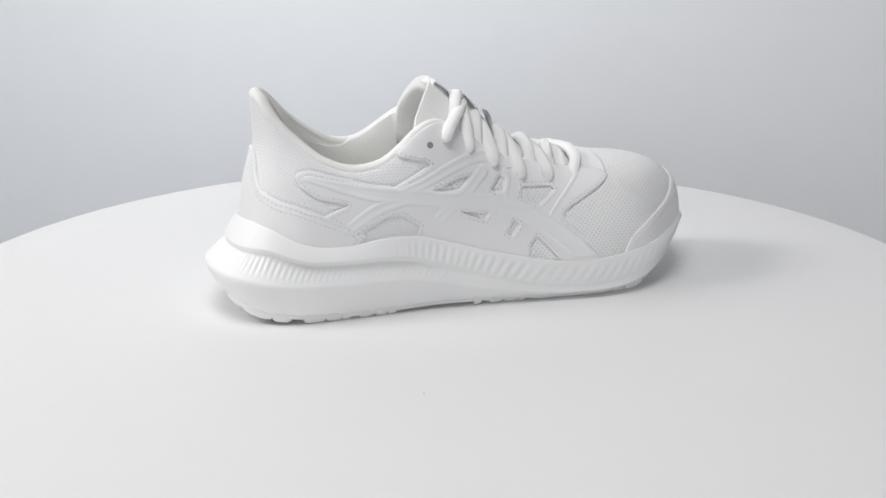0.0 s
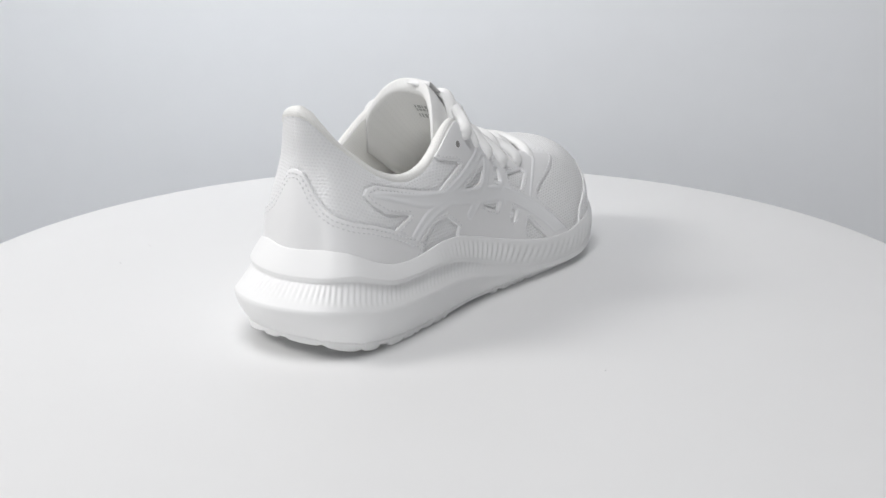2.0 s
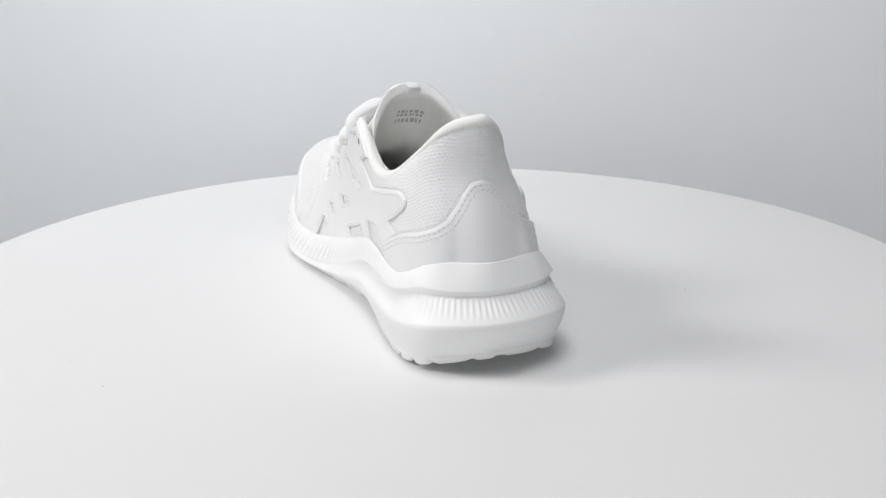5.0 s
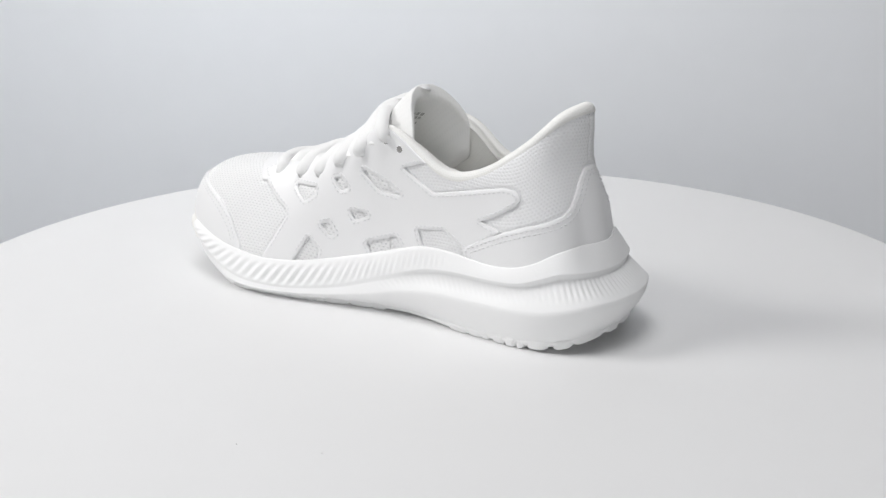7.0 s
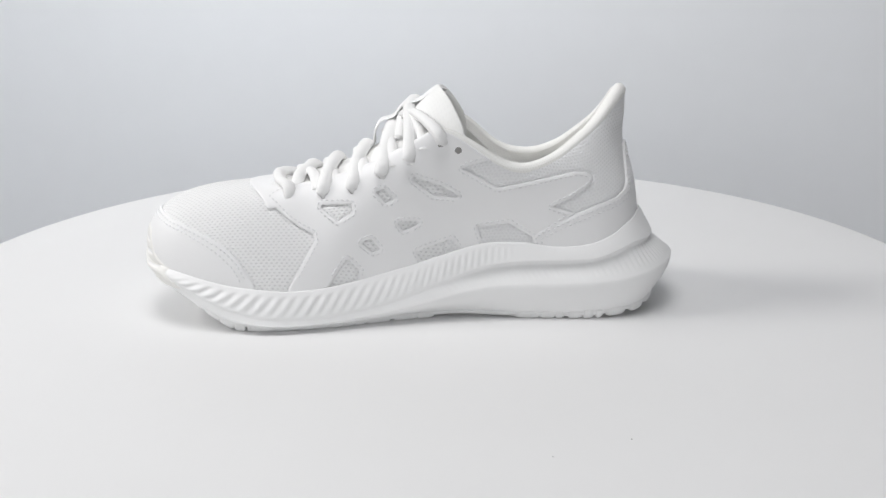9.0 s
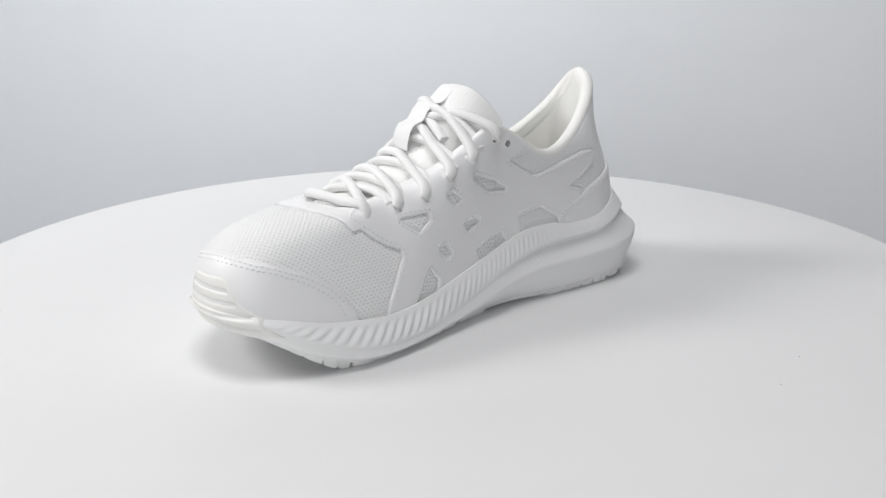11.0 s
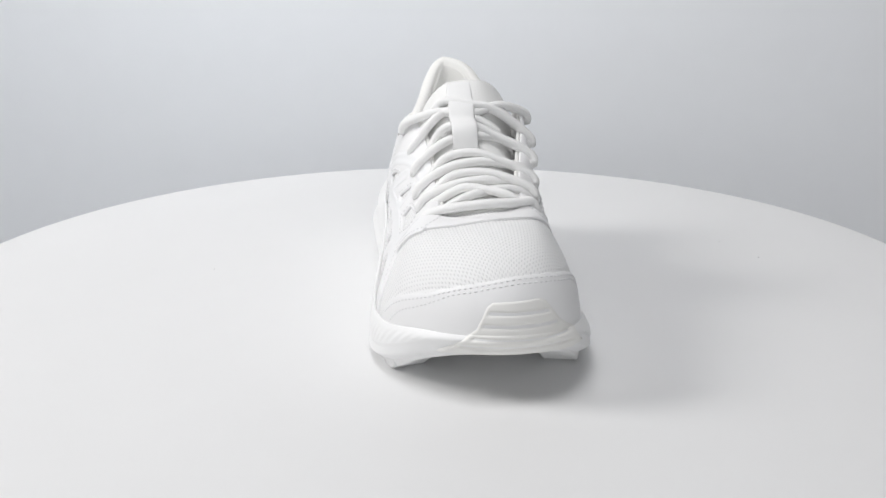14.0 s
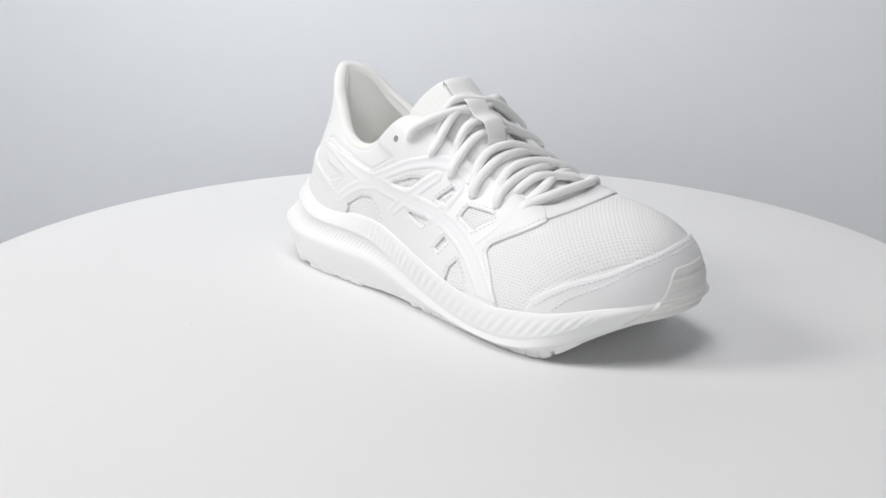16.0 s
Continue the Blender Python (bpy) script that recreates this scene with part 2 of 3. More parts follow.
TOP_INSET = np.where(AROUND < 0.5, by_x((-128, 17.5), (-122, 19), (-110, 15), (-85, 8), (-40, 5.5), (0, 3.4), (40, 1.4), (70, 1.8), (100, 3.6), (140, 2.9), (160, 0.8)),
                     by_x((-128, 17.5), (-122, 19), (-110, 15), (-85, 6.5), (-40, 5), (0, 4.5), (60, 4.5), (100, 5.5), (140, 3.7), (160, 0.8)))
CREASE_INSET = by_x((-128, 11.5), (-110, 8), (-85, 3.5), (-40, 2.2), (0, 1.4), (60, 0.5), (120, 1.0), (160, 2.2))
BELLY_INSET = by_x((100, 0), (125, 2), (145, 3.6), (160, 4.6))
TOP_INSET = soften_ring(TOP_INSET, 20)
BASE_INSET = np.where(AROUND < 0.5, by_x((-128, 10), (-100, 4.5), (0, 4.5), (100, 6), (130, 8), (150, 11), (160, 13)),
                      by_x((-128, 10), (-100, 4.5), (-45, 5), (-15, 8.5), (15, 9), (45, 5.5), (100, 6), (130, 8), (150, 11), (160, 13)))
UPPER_INSET = by_x((-128, 2.5), (100, 2.4), (140, 1.6), (160, 1.2))


RIB = ARC[N] / round(ARC[N] / 3.2)


def sole_surface():
    """Rings of the midsole's side from its base edge to its top edge, with the ribs pressed in."""
    base, belly, crease, top = level(BASE_INSET, Z_BASE), level(BELLY_INSET, Z_BELLY), level(CREASE_INSET, Z_CREASE), level(TOP_INSET, Z_TOP)
    x = PLAN_RING[:, 0]
    heel = smooth(5, -35, x)
    under = crease * 0.86 + belly * 0.14
    under[:, :2] -= PLAN_OUT * (2.2 * heel + 0.4)[:, None]
    lip = crease.copy()
    lip[:, 2] += 0.5
    rows = []
    rows.append(level(BASE_INSET + 9, Z_BASE, -1.0))
    for t in (0, 0.12, 0.3, 0.5, 0.7, 0.88, 1.0):
        e = math.sin(t * math.pi / 2)
        q = base + (belly - base) * np.array([e, e, t])
        rows.append(q)
    turn_in = np.minimum(ARC[:N], ARC[N] - ARC[:N])
    lean = np.sign(0.5 - AROUND) * smooth(5, 70, turn_in) * smooth(0, 40, ARC[N] / 2 - turn_in)
    fade_low = smooth(12, -18, x)
    for k, t in enumerate(np.linspace(0.06, 1.0, 12)):
        q = belly + (under - belly) * t
        deep = fade_low * math.sin(math.pi * min(1.0, max(0.0, (t - 0.22) / 0.78))) ** 0.7
        slant = np.sin(2 * np.pi * (ARC[:N] - 7 * t * lean) / RIB)
        q[:, :2] += PLAN_OUT * (0.34 * deep * slant - 0.3 * deep)[:, None]
        rows.append(q)
    rows.append(lip)
    fade_high = smooth(-48, -22, x) * smooth(148, 122, x)
    for k, t in enumerate(np.linspace(0.06, 0.9, 14)):
        q = lip + (top - lip) * t
        q[:, :2] += PLAN_OUT * (0.2 * math.sin(math.pi * t) * heel + 0.9 * math.sin(math.pi * t) * (1 - heel))[:, None]
        pitch = np.interp(x, [-40, 10, 40, 150], [3.3, 4.0, 6.0, 7.0])
        phase = np.cumsum(np.diff(ARC) / pitch)
        slant = np.sin(2 * np.pi * (phase - 1.6 * t * np.abs(lean) * smooth(-40, 40, x)))
        deep = fade_high * math.sin(math.pi * min(1.0, max(0.0, (t - 0.05) / 0.8))) ** 0.6
        q[:, :2] += PLAN_OUT * ((0.38 + np.where(AROUND < 0.5, -0.18, 0.2) * smooth(20, 60, x)) * deep * slant - 0.3 * deep)[:, None]
        rows.append(q)
    for inset, lift in ((0, 0), (0.3, 0.45), (0.7, 0.6), (1.0, 0.3), (1.3, -1.4), (3.0, -3.0), (9.0, -5)):
        q = top.copy()
        q[:, :2] -= PLAN_OUT * inset
        q[:, 2] += lift
        rows.append(q)
    return np.array(rows)


TOPLINE = [(-99.3, 15.6, 115.5), (-97, 7, 112.8), (-91.3, 0.9, 104.3), (-82.3, -4, 93.5), (-69, -11, 82), (-52, -15, 76), (-35, -17, 79.5), (-18, -17, 94.5), (-4, -13, 99.8), (12, -8, 91), (34, -6, 78),
           (58, -5.5, 71), (78, -4, 66.5), (86, 14, 69.5), (80, 30, 70), (58, 34.5, 75), (34, 39, 84), (14, 43, 95), (0, 45, 101.5), (-17, 47, 92), (-35, 47.5, 80.5), (-54, 45, 82.5), (-75, 39.5, 96), (-90.5, 30.5, 110.5)]
# how full the side is between sole and topline: 1 is straight
FULLNESS = [1.0, 1.05, 1.15, 1.3, 1.55, 1.6, 1.5, 1.5, 1.45, 1.3, 1.18, 1.35, 2.4, 3.1, 2.0, 1.4, 1.55, 1.95, 2.5, 2.6, 2.4, 1.9, 1.5, 1.15]


def upper_rings():
    """Where each station of the upper starts on the sole, and where it ends on the topline."""
    start = level(TOP_INSET + UPPER_INSET, Z_TOP, -3.0)
    # stations of the topline and of the plan that belong together
    plan_at = np.array([0, 1, 1.9, 2.6, 3.4, 4.1, 4.5, 4.95, 5.3, 5.8, 6.7, 7.7, 9.3, 12, 14.7, 16.3, 17.3, 18.2, 18.75, 19.1, 19.5, 20.1, 21.1, 22.6]) / 24 * N
    top = spline(TOPLINE, N)
    where = np.interp(np.arange(N) / N * 24, np.arange(25), np.append(plan_at, N))
    full = spline([(f, 0) for f in FULLNESS], N)[:, 0]
    # an even walk along the topline, warped to the plan's own stations
    back = np.interp(np.arange(N), np.append(where, N), np.arange(N + 1))
    lo = np.floor(back).astype(int) % N
    f = (back - np.floor(back))[:, None]
    top_w = top[lo] * (1 - f) + top[(lo + 1) % N] * f
    full_w = full[lo] * (1 - f[:, 0]) + full[(lo + 1) % N] * f[:, 0]
    return start, soften_ring(top_w, 14), soften_ring(full_w, 30)


START, TOP, FULL = upper_rings()
ROWS = 140


def upper_surface():
    h = np.linspace(0, 1, ROWS)[:, None]
    theta = h * np.pi / 2
    w = 1 - np.cos(theta) ** (2 / FULL[None, :])
    b = np.sin(theta) ** (2 / FULL[None, :])
    q = np.empty((ROWS, N, 3))
    q[..., :2] = START[None, :, :2] + (TOP - START)[None, :, :2] * w[..., None]
    q[..., 2] = START[None, :, 2] + (TOP - START)[None, :, 2] * b
    # the heel dips in below its flared tab
    dip = np.exp(-((q[..., 2] - 90) / 16) ** 2) * smooth(-70, -95, q[..., 0])
    q[..., 0] += 3.4 * dip
    return q


UPPER = upper_surface()


def normals(q):
    du = np.roll(q, -1, 1) - np.roll(q, 1, 1)
    dv = np.gradient(q, axis=0)
    n = np.cross(du, dv)
    return n / np.maximum(np.linalg.norm(n, axis=2), 1e-9)[..., None]


UPPER_N = normals(UPPER)
STEP = np.linalg.norm(np.diff(UPPER, axis=0, prepend=UPPER[:1]), axis=2)
WAIST = UPPER[ROWS // 3]
GIRTH = np.concatenate([[0], np.cumsum(np.linalg.norm(np.diff(WAIST, axis=0, append=WAIST[:1]), axis=1))])
UPPER_UV = np.stack([np.broadcast_to(GIRTH[:N], (ROWS, N)), np.cumsum(STEP, 0)], -1) * MM
# over the forefoot the weave runs straight along the foot
FORE_UV = np.stack([UPPER[..., 0], UPPER[..., 1] - 14 + np.tanh((UPPER[..., 1] - 14) / 10) * (70 - UPPER[..., 2]) * 0.9], -1) * MM
UPPER_UV = np.where((UPPER[..., :1] > 0), FORE_UV, UPPER_UV)


def inside(points, polygon, round_by=0.0):
    """Signed distance of points (... x 2) to a polygon's outline, positive inside; corners rounded."""
    p = np.asarray(points, float)
    v = np.asarray(polygon, float)
    best = np.full(p.shape[:-1], 1e9)
    odd = np.zeros(p.shape[:-1], bool)
    for a, b in zip(v, np.roll(v, -1, 0)):
        e, q = b - a, p - a
        t = np.clip((q @ e) / max(e @ e, 1e-9), 0, 1)
        best = np.minimum(best, np.linalg.norm(q - t[..., None] * e, axis=-1))
        cross = (a[1] > p[..., 1]) != (b[1] > p[..., 1])
        at = e[0] * (p[..., 1] - a[1]) / (e[1] if abs(e[1]) > 1e-9 else 1e-9) + a[0]
        odd ^= cross & (p[..., 0] < at)
    return np.where(odd, best, -best) + round_by


def band(points, line, half):
    """Signed distance to a strip of varying half width along a polyline, positive inside."""
    p = np.asarray(points, float)
    v, half = np.asarray(line, float), np.asarray(half, float)
    best = np.full(p.shape[:-1], -1e9)
    for k in range(len(v) - 1):
        e, q = v[k + 1] - v[k], p - v[k]
        t = np.clip((q @ e) / max(e @ e, 1e-9), 0, 1)
        best = np.maximum(best, half[k] + (half[k + 1] - half[k]) * t - np.linalg.norm(q - t[..., None] * e, axis=-1))
    return best


def clipped(name, q, n, field, height, low=-0.25, soften=0.22):
    """The piece of a grid where field > 0, raised along the normals by height (an array), with an upright edge down to low."""
    rows, around = field.shape
    r, a = np.meshgrid(np.arange(rows - 1), np.arange(around), indexing="ij")
    b = (a + 1) % around
    quad = np.stack([r * around + a, r * around + b, (r + 1) * around + b, (r + 1) * around + a], -1).reshape(-1, 4)
    f, tall = field.reshape(-1), height.reshape(-1)
    flat, up = q.reshape(-1, 3), n.reshape(-1, 3)
    quad = quad[(f[quad] > 0).any(1)]
    whole = (f[quad] > 0).all(1)
    verts, index, faces = [], {}, []

    def vertex(i, j=None, foot=False):
        key = (i, i, False) if j is None else (min(i, j), max(i, j), foot)
        if key not in index:
            if j is None:
                place = flat[i] + up[i] * tall[i]
            else:
                t = f[key[0]] / (f[key[0]] - f[key[1]])
                h = max(tall[key[0]], tall[key[1]]) - soften
                place = (flat[key[0]] + up[key[0]] * (low if foot is True else h)) * (1 - t) + (flat[key[1]] + up[key[1]] * (low if foot is True else h)) * t
            index[key] = len(verts)
            verts.append(place.tolist())
        return index[key]

    for ids in quad[whole].tolist():
        faces.append([vertex(i) for i in ids])
    for ids in quad[~whole].tolist():
        for tri in ((ids[0], ids[1], ids[2]), (ids[0], ids[2], ids[3])):
            ring, cut = [], []
            for i, j in zip(tri, tri[1:] + tri[:1]):
                if f[i] > 0:
                    ring.append(vertex(i))
                if (f[i] > 0) != (f[j] > 0):
                    ring.append(vertex(i, j))
                    cut.append((i, j))
            if len(ring) > 2:
                faces.append(ring)
            if len(cut) == 2:
                (i, j), (k, m) = cut if f[cut[0][0]] > 0 else cut[::-1]
                faces.append([vertex(k, m, 2), vertex(i, j, 2), vertex(i, j, True), vertex(k, m, True)])
    data = bpy.data.meshes.new(name)
    data.from_pydata((np.array(verts) * MM).tolist(), [], faces)
    return data


def contours(q, n, field, cut, lift):
    """Chains of points where field = cut, a little above the surface."""
    rows, around = field.shape
    f = field.reshape(-1) - cut
    flat, up = (q + n * lift).reshape(-1, 3), n.reshape(-1, 3)
    r, a = np.meshgrid(np.arange(rows - 1), np.arange(around), indexing="ij")
    b = (a + 1) % around
    quad = np.stack([r * around + a, r * around + b, (r + 1) * around + b, (r + 1) * around + a], -1).reshape(-1, 4)
    pos = f[quad] > 0
    quad = quad[pos.any(1) & ~pos.all(1)]
    links = {}
    for ids in quad.tolist():
        for tri in ((ids[0], ids[1], ids[2]), (ids[0], ids[2], ids[3])):
            ends = [(min(i, j), max(i, j)) for i, j in zip(tri, tri[1:] + tri[:1]) if (f[i] > 0) != (f[j] > 0)]
            if len(ends) == 2:
                links.setdefault(ends[0], []).append(ends[1])
                links.setdefault(ends[1], []).append(ends[0])
    chains, seen = [], set()
    for start in sorted(links, key=lambda k: len(links[k])):
        if start in seen:
            continue
        chain, node = [start], start
        seen.add(start)
        while True:
            ahead = [k for k in links[node] if k not in seen]
            if not ahead:
                break
            node = ahead[0]
            seen.add(node)
            chain.append(node)
        if len(chain) > 4:
            t = np.array([f[i] / (f[i] - f[j]) for i, j in chain])[:, None]
            i, j = np.array(chain).T
            chains.append((flat[i] * (1 - t) + flat[j] * t, up[i]))
    return chains


def stitches(name, chains, parent, keep=None, pitch=2.7, length=1.9, fat=0.38):
    """Rows of short threads along the chains, joined into one mesh."""
    verts, faces = [], []
    for line, up in chains:
        away = np.concatenate([[0], np.cumsum(np.linalg.norm(np.diff(line, axis=0), axis=1))])
        for d in np.arange(pitch / 2, away[-1] - pitch / 2, pitch):
            mid = np.array([np.interp(d, away, line[:, k]) for k in range(3)])
            if keep is not None and not keep(mid):
                continue
            ends = [np.array([np.interp(d + e, away, line[:, k]) for k in range(3)]) for e in (-length / 2, length / 2)]
            way = (ends[1] - ends[0]) / max(np.linalg.norm(ends[1] - ends[0]), 1e-6)
            u = np.array([np.interp(d, away, up[:, k]) for k in range(3)])
            side = np.cross(way, u)
            start = len(verts)
            for at, r in ((-length / 2, 0.3), (-length / 4, 1.0), (length / 4, 1.0), (length / 2, 0.3)):
                c = mid + way * at - u * (0.25 if r < 1 else 0)
                for p, s in ((1, 0), (0.3, 0.9), (-1, 0), (0.3, -0.9)):
                    verts.append(((c + (side * p + u * s) * fat * r) * MM).tolist())
            for k in range(3):
                for m in range(4):
                    faces.append([start + k * 4 + m, start + k * 4 + (m + 1) % 4, start + k * 4 + 4 + (m + 1) % 4, start + k * 4 + 4 + m])
    if verts:
        data = bpy.data.meshes.new(name)
        data.from_pydata(verts, [], faces)
        tagged(part(name, data, THREAD, parent), kind="stuff")


LATERAL = (AROUND < 0.5)[None, :] & np.ones((ROWS, 1), bool)
XZ = UPPER[..., [0, 2]]
DIST = np.minimum(GIRTH[:N], GIRTH[N] - GIRTH[:N])[None, :] * np.ones((ROWS, 1))

L_WINDOWS = [[(-9, 65.3), (-0.5, 64.6), (4.5, 65.6), (10, 70.3), (4, 69.8)], [(23.5, 62), (29, 60.9), (32, 66), (30, 68)], [(41, 56), (51, 51.5), (61, 58), (60, 59.5), (43, 60.5)],
             [(6, 52), (19, 50.5), (17, 47.5)], [(30, 38.6), (32, 37.6), (36.5, 42.6), (34.5, 44.4)], [(41, 22), (43, 31), (47, 35), (59, 22)], [(-55, 42), (-37, 52.5), (-28, 53), (-19.5, 46.5), (-24, 36), (-50, 34)]]
L_OUTLINE = [(-75, 78.8), (-80.5, 78), (-83, 75.5), (-80, 70.5), (-72, 64.5), (-57.5, 61.2), (-57, 60.2), (-70, 55.5), (-52, 43), (-40, 34), (88, 12), (81, 22), (71, 36), (64.6, 43.5), (66, 47), (72.3, 50.6), (85, 57), (92, 61), (97, 64.5),
             (101, 74), (88, 82), (20, 108), (-10, 108), (-40, 96), (-27, 83.2), (-14.5, 80.8), (-11.8, 78.5), (-31, 68.2), (-45, 70.4), (-60, 74.4)]
M_WINDOWS = [[(14.5, 77), (5, 69), (-6.5, 67.5), (1, 72)], [(33.3, 70.4), (30.2, 71), (26.3, 67), (29.4, 66)], [(61.5, 62.6), (47.8, 63.4), (47.8, 61), (54, 57)], [(41.2, 44.8), (37.8, 45.8), (34.4, 41), (36.6, 40.4)],
             [(22.5, 54), (14, 53.8), (20.5, 51)], [(59, 22), (50, 35.5), (45, 30), (47, 20)], [(13, 38), (-4, 43.5), (-9, 36), (8, 28)], [(-19, 49.5), (-34, 51.5), (-49, 42), (-24, 36)]]
M_OUTLINE = [(-10, 81.5), (-28, 71), (-68, 78.6), (-73.5, 78.3), (-77, 76.6), (-77.6, 74), (-75.5, 71), (-67, 65.5), (-56.5, 60.7), (-68, 57), (-50, 44), (-40, 34), (82, 14), (80, 23), (66.3, 46), (66.8, 49.8), (73.6, 53), (80, 57.2), (86.4, 63), (92, 67), (101, 74), (88, 82), (20, 108),
             (-8, 108), (-40, 94), (-29, 88), (-12, 83)]


def side_field(outline, windows, lateral):
    f = inside(XZ, outline)
    f = np.minimum(f, 60)
    for w in windows:
        f = np.minimum(f, -inside(XZ, w, 0.5 if lateral else 1.1))
    mask = LATERAL if lateral else ~LATERAL
    return np.where(mask, f, -5.0)


CAP_EDGE = [(-40, 92), (-37, 98), (-35, 103), (-33, 110.5), (-29.5, 118.5), (-22.4, 128.8), (-13.4, 138), (-2, 145), (7, 147.8), (16, 148.2), (27, 146), (37, 140), (44.5, 129.5), (50, 116.5), (53.2, 107), (55.4, 101.5), (57, 97), (64, 86)]
HEEL_EDGE = [(-20, 20), (-20, 88), (0, 88), (5, 87), (9, 82.5), (13, 76.5), (18, 70.5), (24, 66.5), (33, 63.2), (43, 60.8), (55, 56.5), (66, 51.5), (75, 47), (78, 44), (76, 39), (60, 25)]


def overlays(shoe):
    pieces = []
    lat = side_field(L_OUTLINE, L_WINDOWS, True)
    med = side_field(M_OUTLINE, M_WINDOWS, False)
    # the eyestays end in rounded corners at the foot of the throat
    ahead = np.maximum(0, 78 - UPPER[..., 0])
    lat = np.minimum(lat, -5.5 - UPPER[..., 1] + ahead - 0.05 * np.maximum(0, UPPER[..., 0] - 80) ** 2)
    med = np.minimum(med, UPPER[..., 1] - 34 + ahead - 0.05 * np.maximum(0, UPPER[..., 0] - 80) ** 2)
    cap = np.where(UPPER[..., 0] > 60, inside(UPPER[..., [1, 0]], np.concatenate([spline(CAP_EDGE, 70, closed=False), [(95, 80), (95, 220), (-75, 220), (-75, 90)]])), -5.0)
    # lengths along the curving toe, not in plan
    cap = np.where(cap > 0, cap / np.clip(UPPER_N[..., 2], 0.4, 1.0), cap)
    heel = np.where(DIST < 95, inside(np.stack([DIST, UPPER[..., 2]], -1), HEEL_EDGE, 0.5), -5.0)
    bow = 101.3 - np.where(UPPER[..., 1] < 14, 0.0075, 0.0125) * (UPPER[..., 1] - 14) ** 2
    vamp = np.minimum(np.minimum(UPPER[..., 0] - 78, bow - UPPER[..., 0]), np.minimum(UPPER[..., 1] + 15, 44 - UPPER[..., 1]))
    for name, field, thick, label in (("vamp_trim", vamp, 1.0, "smooth white strip across the foot of the throat"), ("side_overlay", lat, 1.1, "smooth white lateral overlay with cut-out windows"),
                                      ("side_overlay", med, 1.1, "stitched white medial overlay with cut-out windows"),
                                      ("toe_cap", cap, 1.0, "smooth white toe cap with a double seam"), ("heel_counter", heel, 1.3, "smooth white moulded heel counter")):
        # turned in under the collar's edge
        tuck = smooth(ROWS - 8, ROWS - 1, np.arange(ROWS))[:, None]
        height = (thick - 0.2 * smooth(1.2, 0, field)) * (1 - tuck) - 0.15 * tuck
        part(name, clipped(name, UPPER, UPPER_N, field, height), LEATHER, shoe, label)
        pieces.append((name, field, thick))
    return pieces


Z_UP = table(PLAN_RING[:, 0], Z_TOP)[None, :]
STRIPES = [([(-77, 74.5), (-70, 72.8), (-59, 69.4), (-42, 65), (-9, 60.5), (26, 54), (47, 45), (66, 31), (77, 19)], [1.8, 2.4, 3.2, 4.2, 4.8, 4.8, 5.0, 5.4, 5.8]),
           ([(-58, 47), (-48, 54), (-38, 58.5), (-25, 61)], [3.2, 3.4, 3.4, 3.0]), ([(-30, 64), (-14, 70), (1, 76.5), (17, 79.5), (33, 75), (40, 72)], [2.8, 3.2, 3.5, 3.5, 3.2, 2.2]),
           ([(19, 72), (5, 61), (-8, 50)], [3.5, 3.8, 3.4]), ([(32.5, 67), (27, 54), (22.5, 41)], [4.0, 4.2, 3.8]), ([(56, 45), (76, 64)], [1.2, 1.2])]


def stripes(shoe):
    field = np.full((ROWS, N), -5.0)
    for line, half in STRIPES:
        field = np.maximum(field, band(XZ, spline(line, 36, closed=False), spline([(h, 0) for h in half], 36, closed=False)[:, 0]))
    field = np.where(LATERAL & (UPPER[..., 2] > Z_UP + 1.5), field, -5.0)
    for w in L_WINDOWS:
        field = np.minimum(field, -inside(XZ, w, 0.9))
    # a raised rim and a slightly sunk middle
    height = 1.15 + 0.35 * smooth(0.0, 1.4, field) - 0.25 * smooth(1.4, 3.2, field)
    # the two short bars run out flat at their lower ends
    height = height - 0.55 * smooth(-20, -13, UPPER[..., 0]) * smooth(36, 28, UPPER[..., 0]) * smooth(52, 43, UPPER[..., 2])
    part("side_stripe", clipped("side_stripe", UPPER, UPPER_N, field, height, 0.7), TRIM, shoe, "raised glossy white crossing stripes")


def bumper(shoe):
    """The ribbed rubber tab that runs up over the toe."""
    shape = [(-16, 22), (-9, 27), (1, 36), (5.5, 46), (8, 48), (28, 49), (31, 47.5), (38, 38), (46, 31), (52, 22)]
    for q, n, proud in ((UPPER, UPPER_N, 0.9), (SOLE, SOLE_N, 0.35)):
        field = np.where(q[..., 0] > 128, inside(q[..., 1:], shape), -5.0)
        groove = sum(np.exp(-((q[..., 2] - z) / 0.75) ** 2) for z in (43.2, 37.6, 31.6, 27.2))
        height = proud + 0.6 * smooth(0, 0.9, field) - 1.2 * groove * smooth(1.2, 2.4, field)
        part("toe_bumper", clipped("toe_bumper", q, n, field, height), BUMPER, shoe, "ridged white rubber toe bumper")


SOLE = sole_surface()
SOLE_N = normals(SOLE)


def sole(shoe):
    data = grid_mesh("midsole", SOLE * MM)
    bm = bmesh.new()
    bm.from_mesh(data)
    bm.verts.ensure_lookup_table()
    bm.faces.new([bm.verts[k] for k in range(N)][::-1])
    bm.faces.new([bm.verts[len(bm.verts) - N + k] for k in range(N)])
    part("midsole", bm, FOAM, shoe, "thick sculpted white foam midsole with pressed ribs")


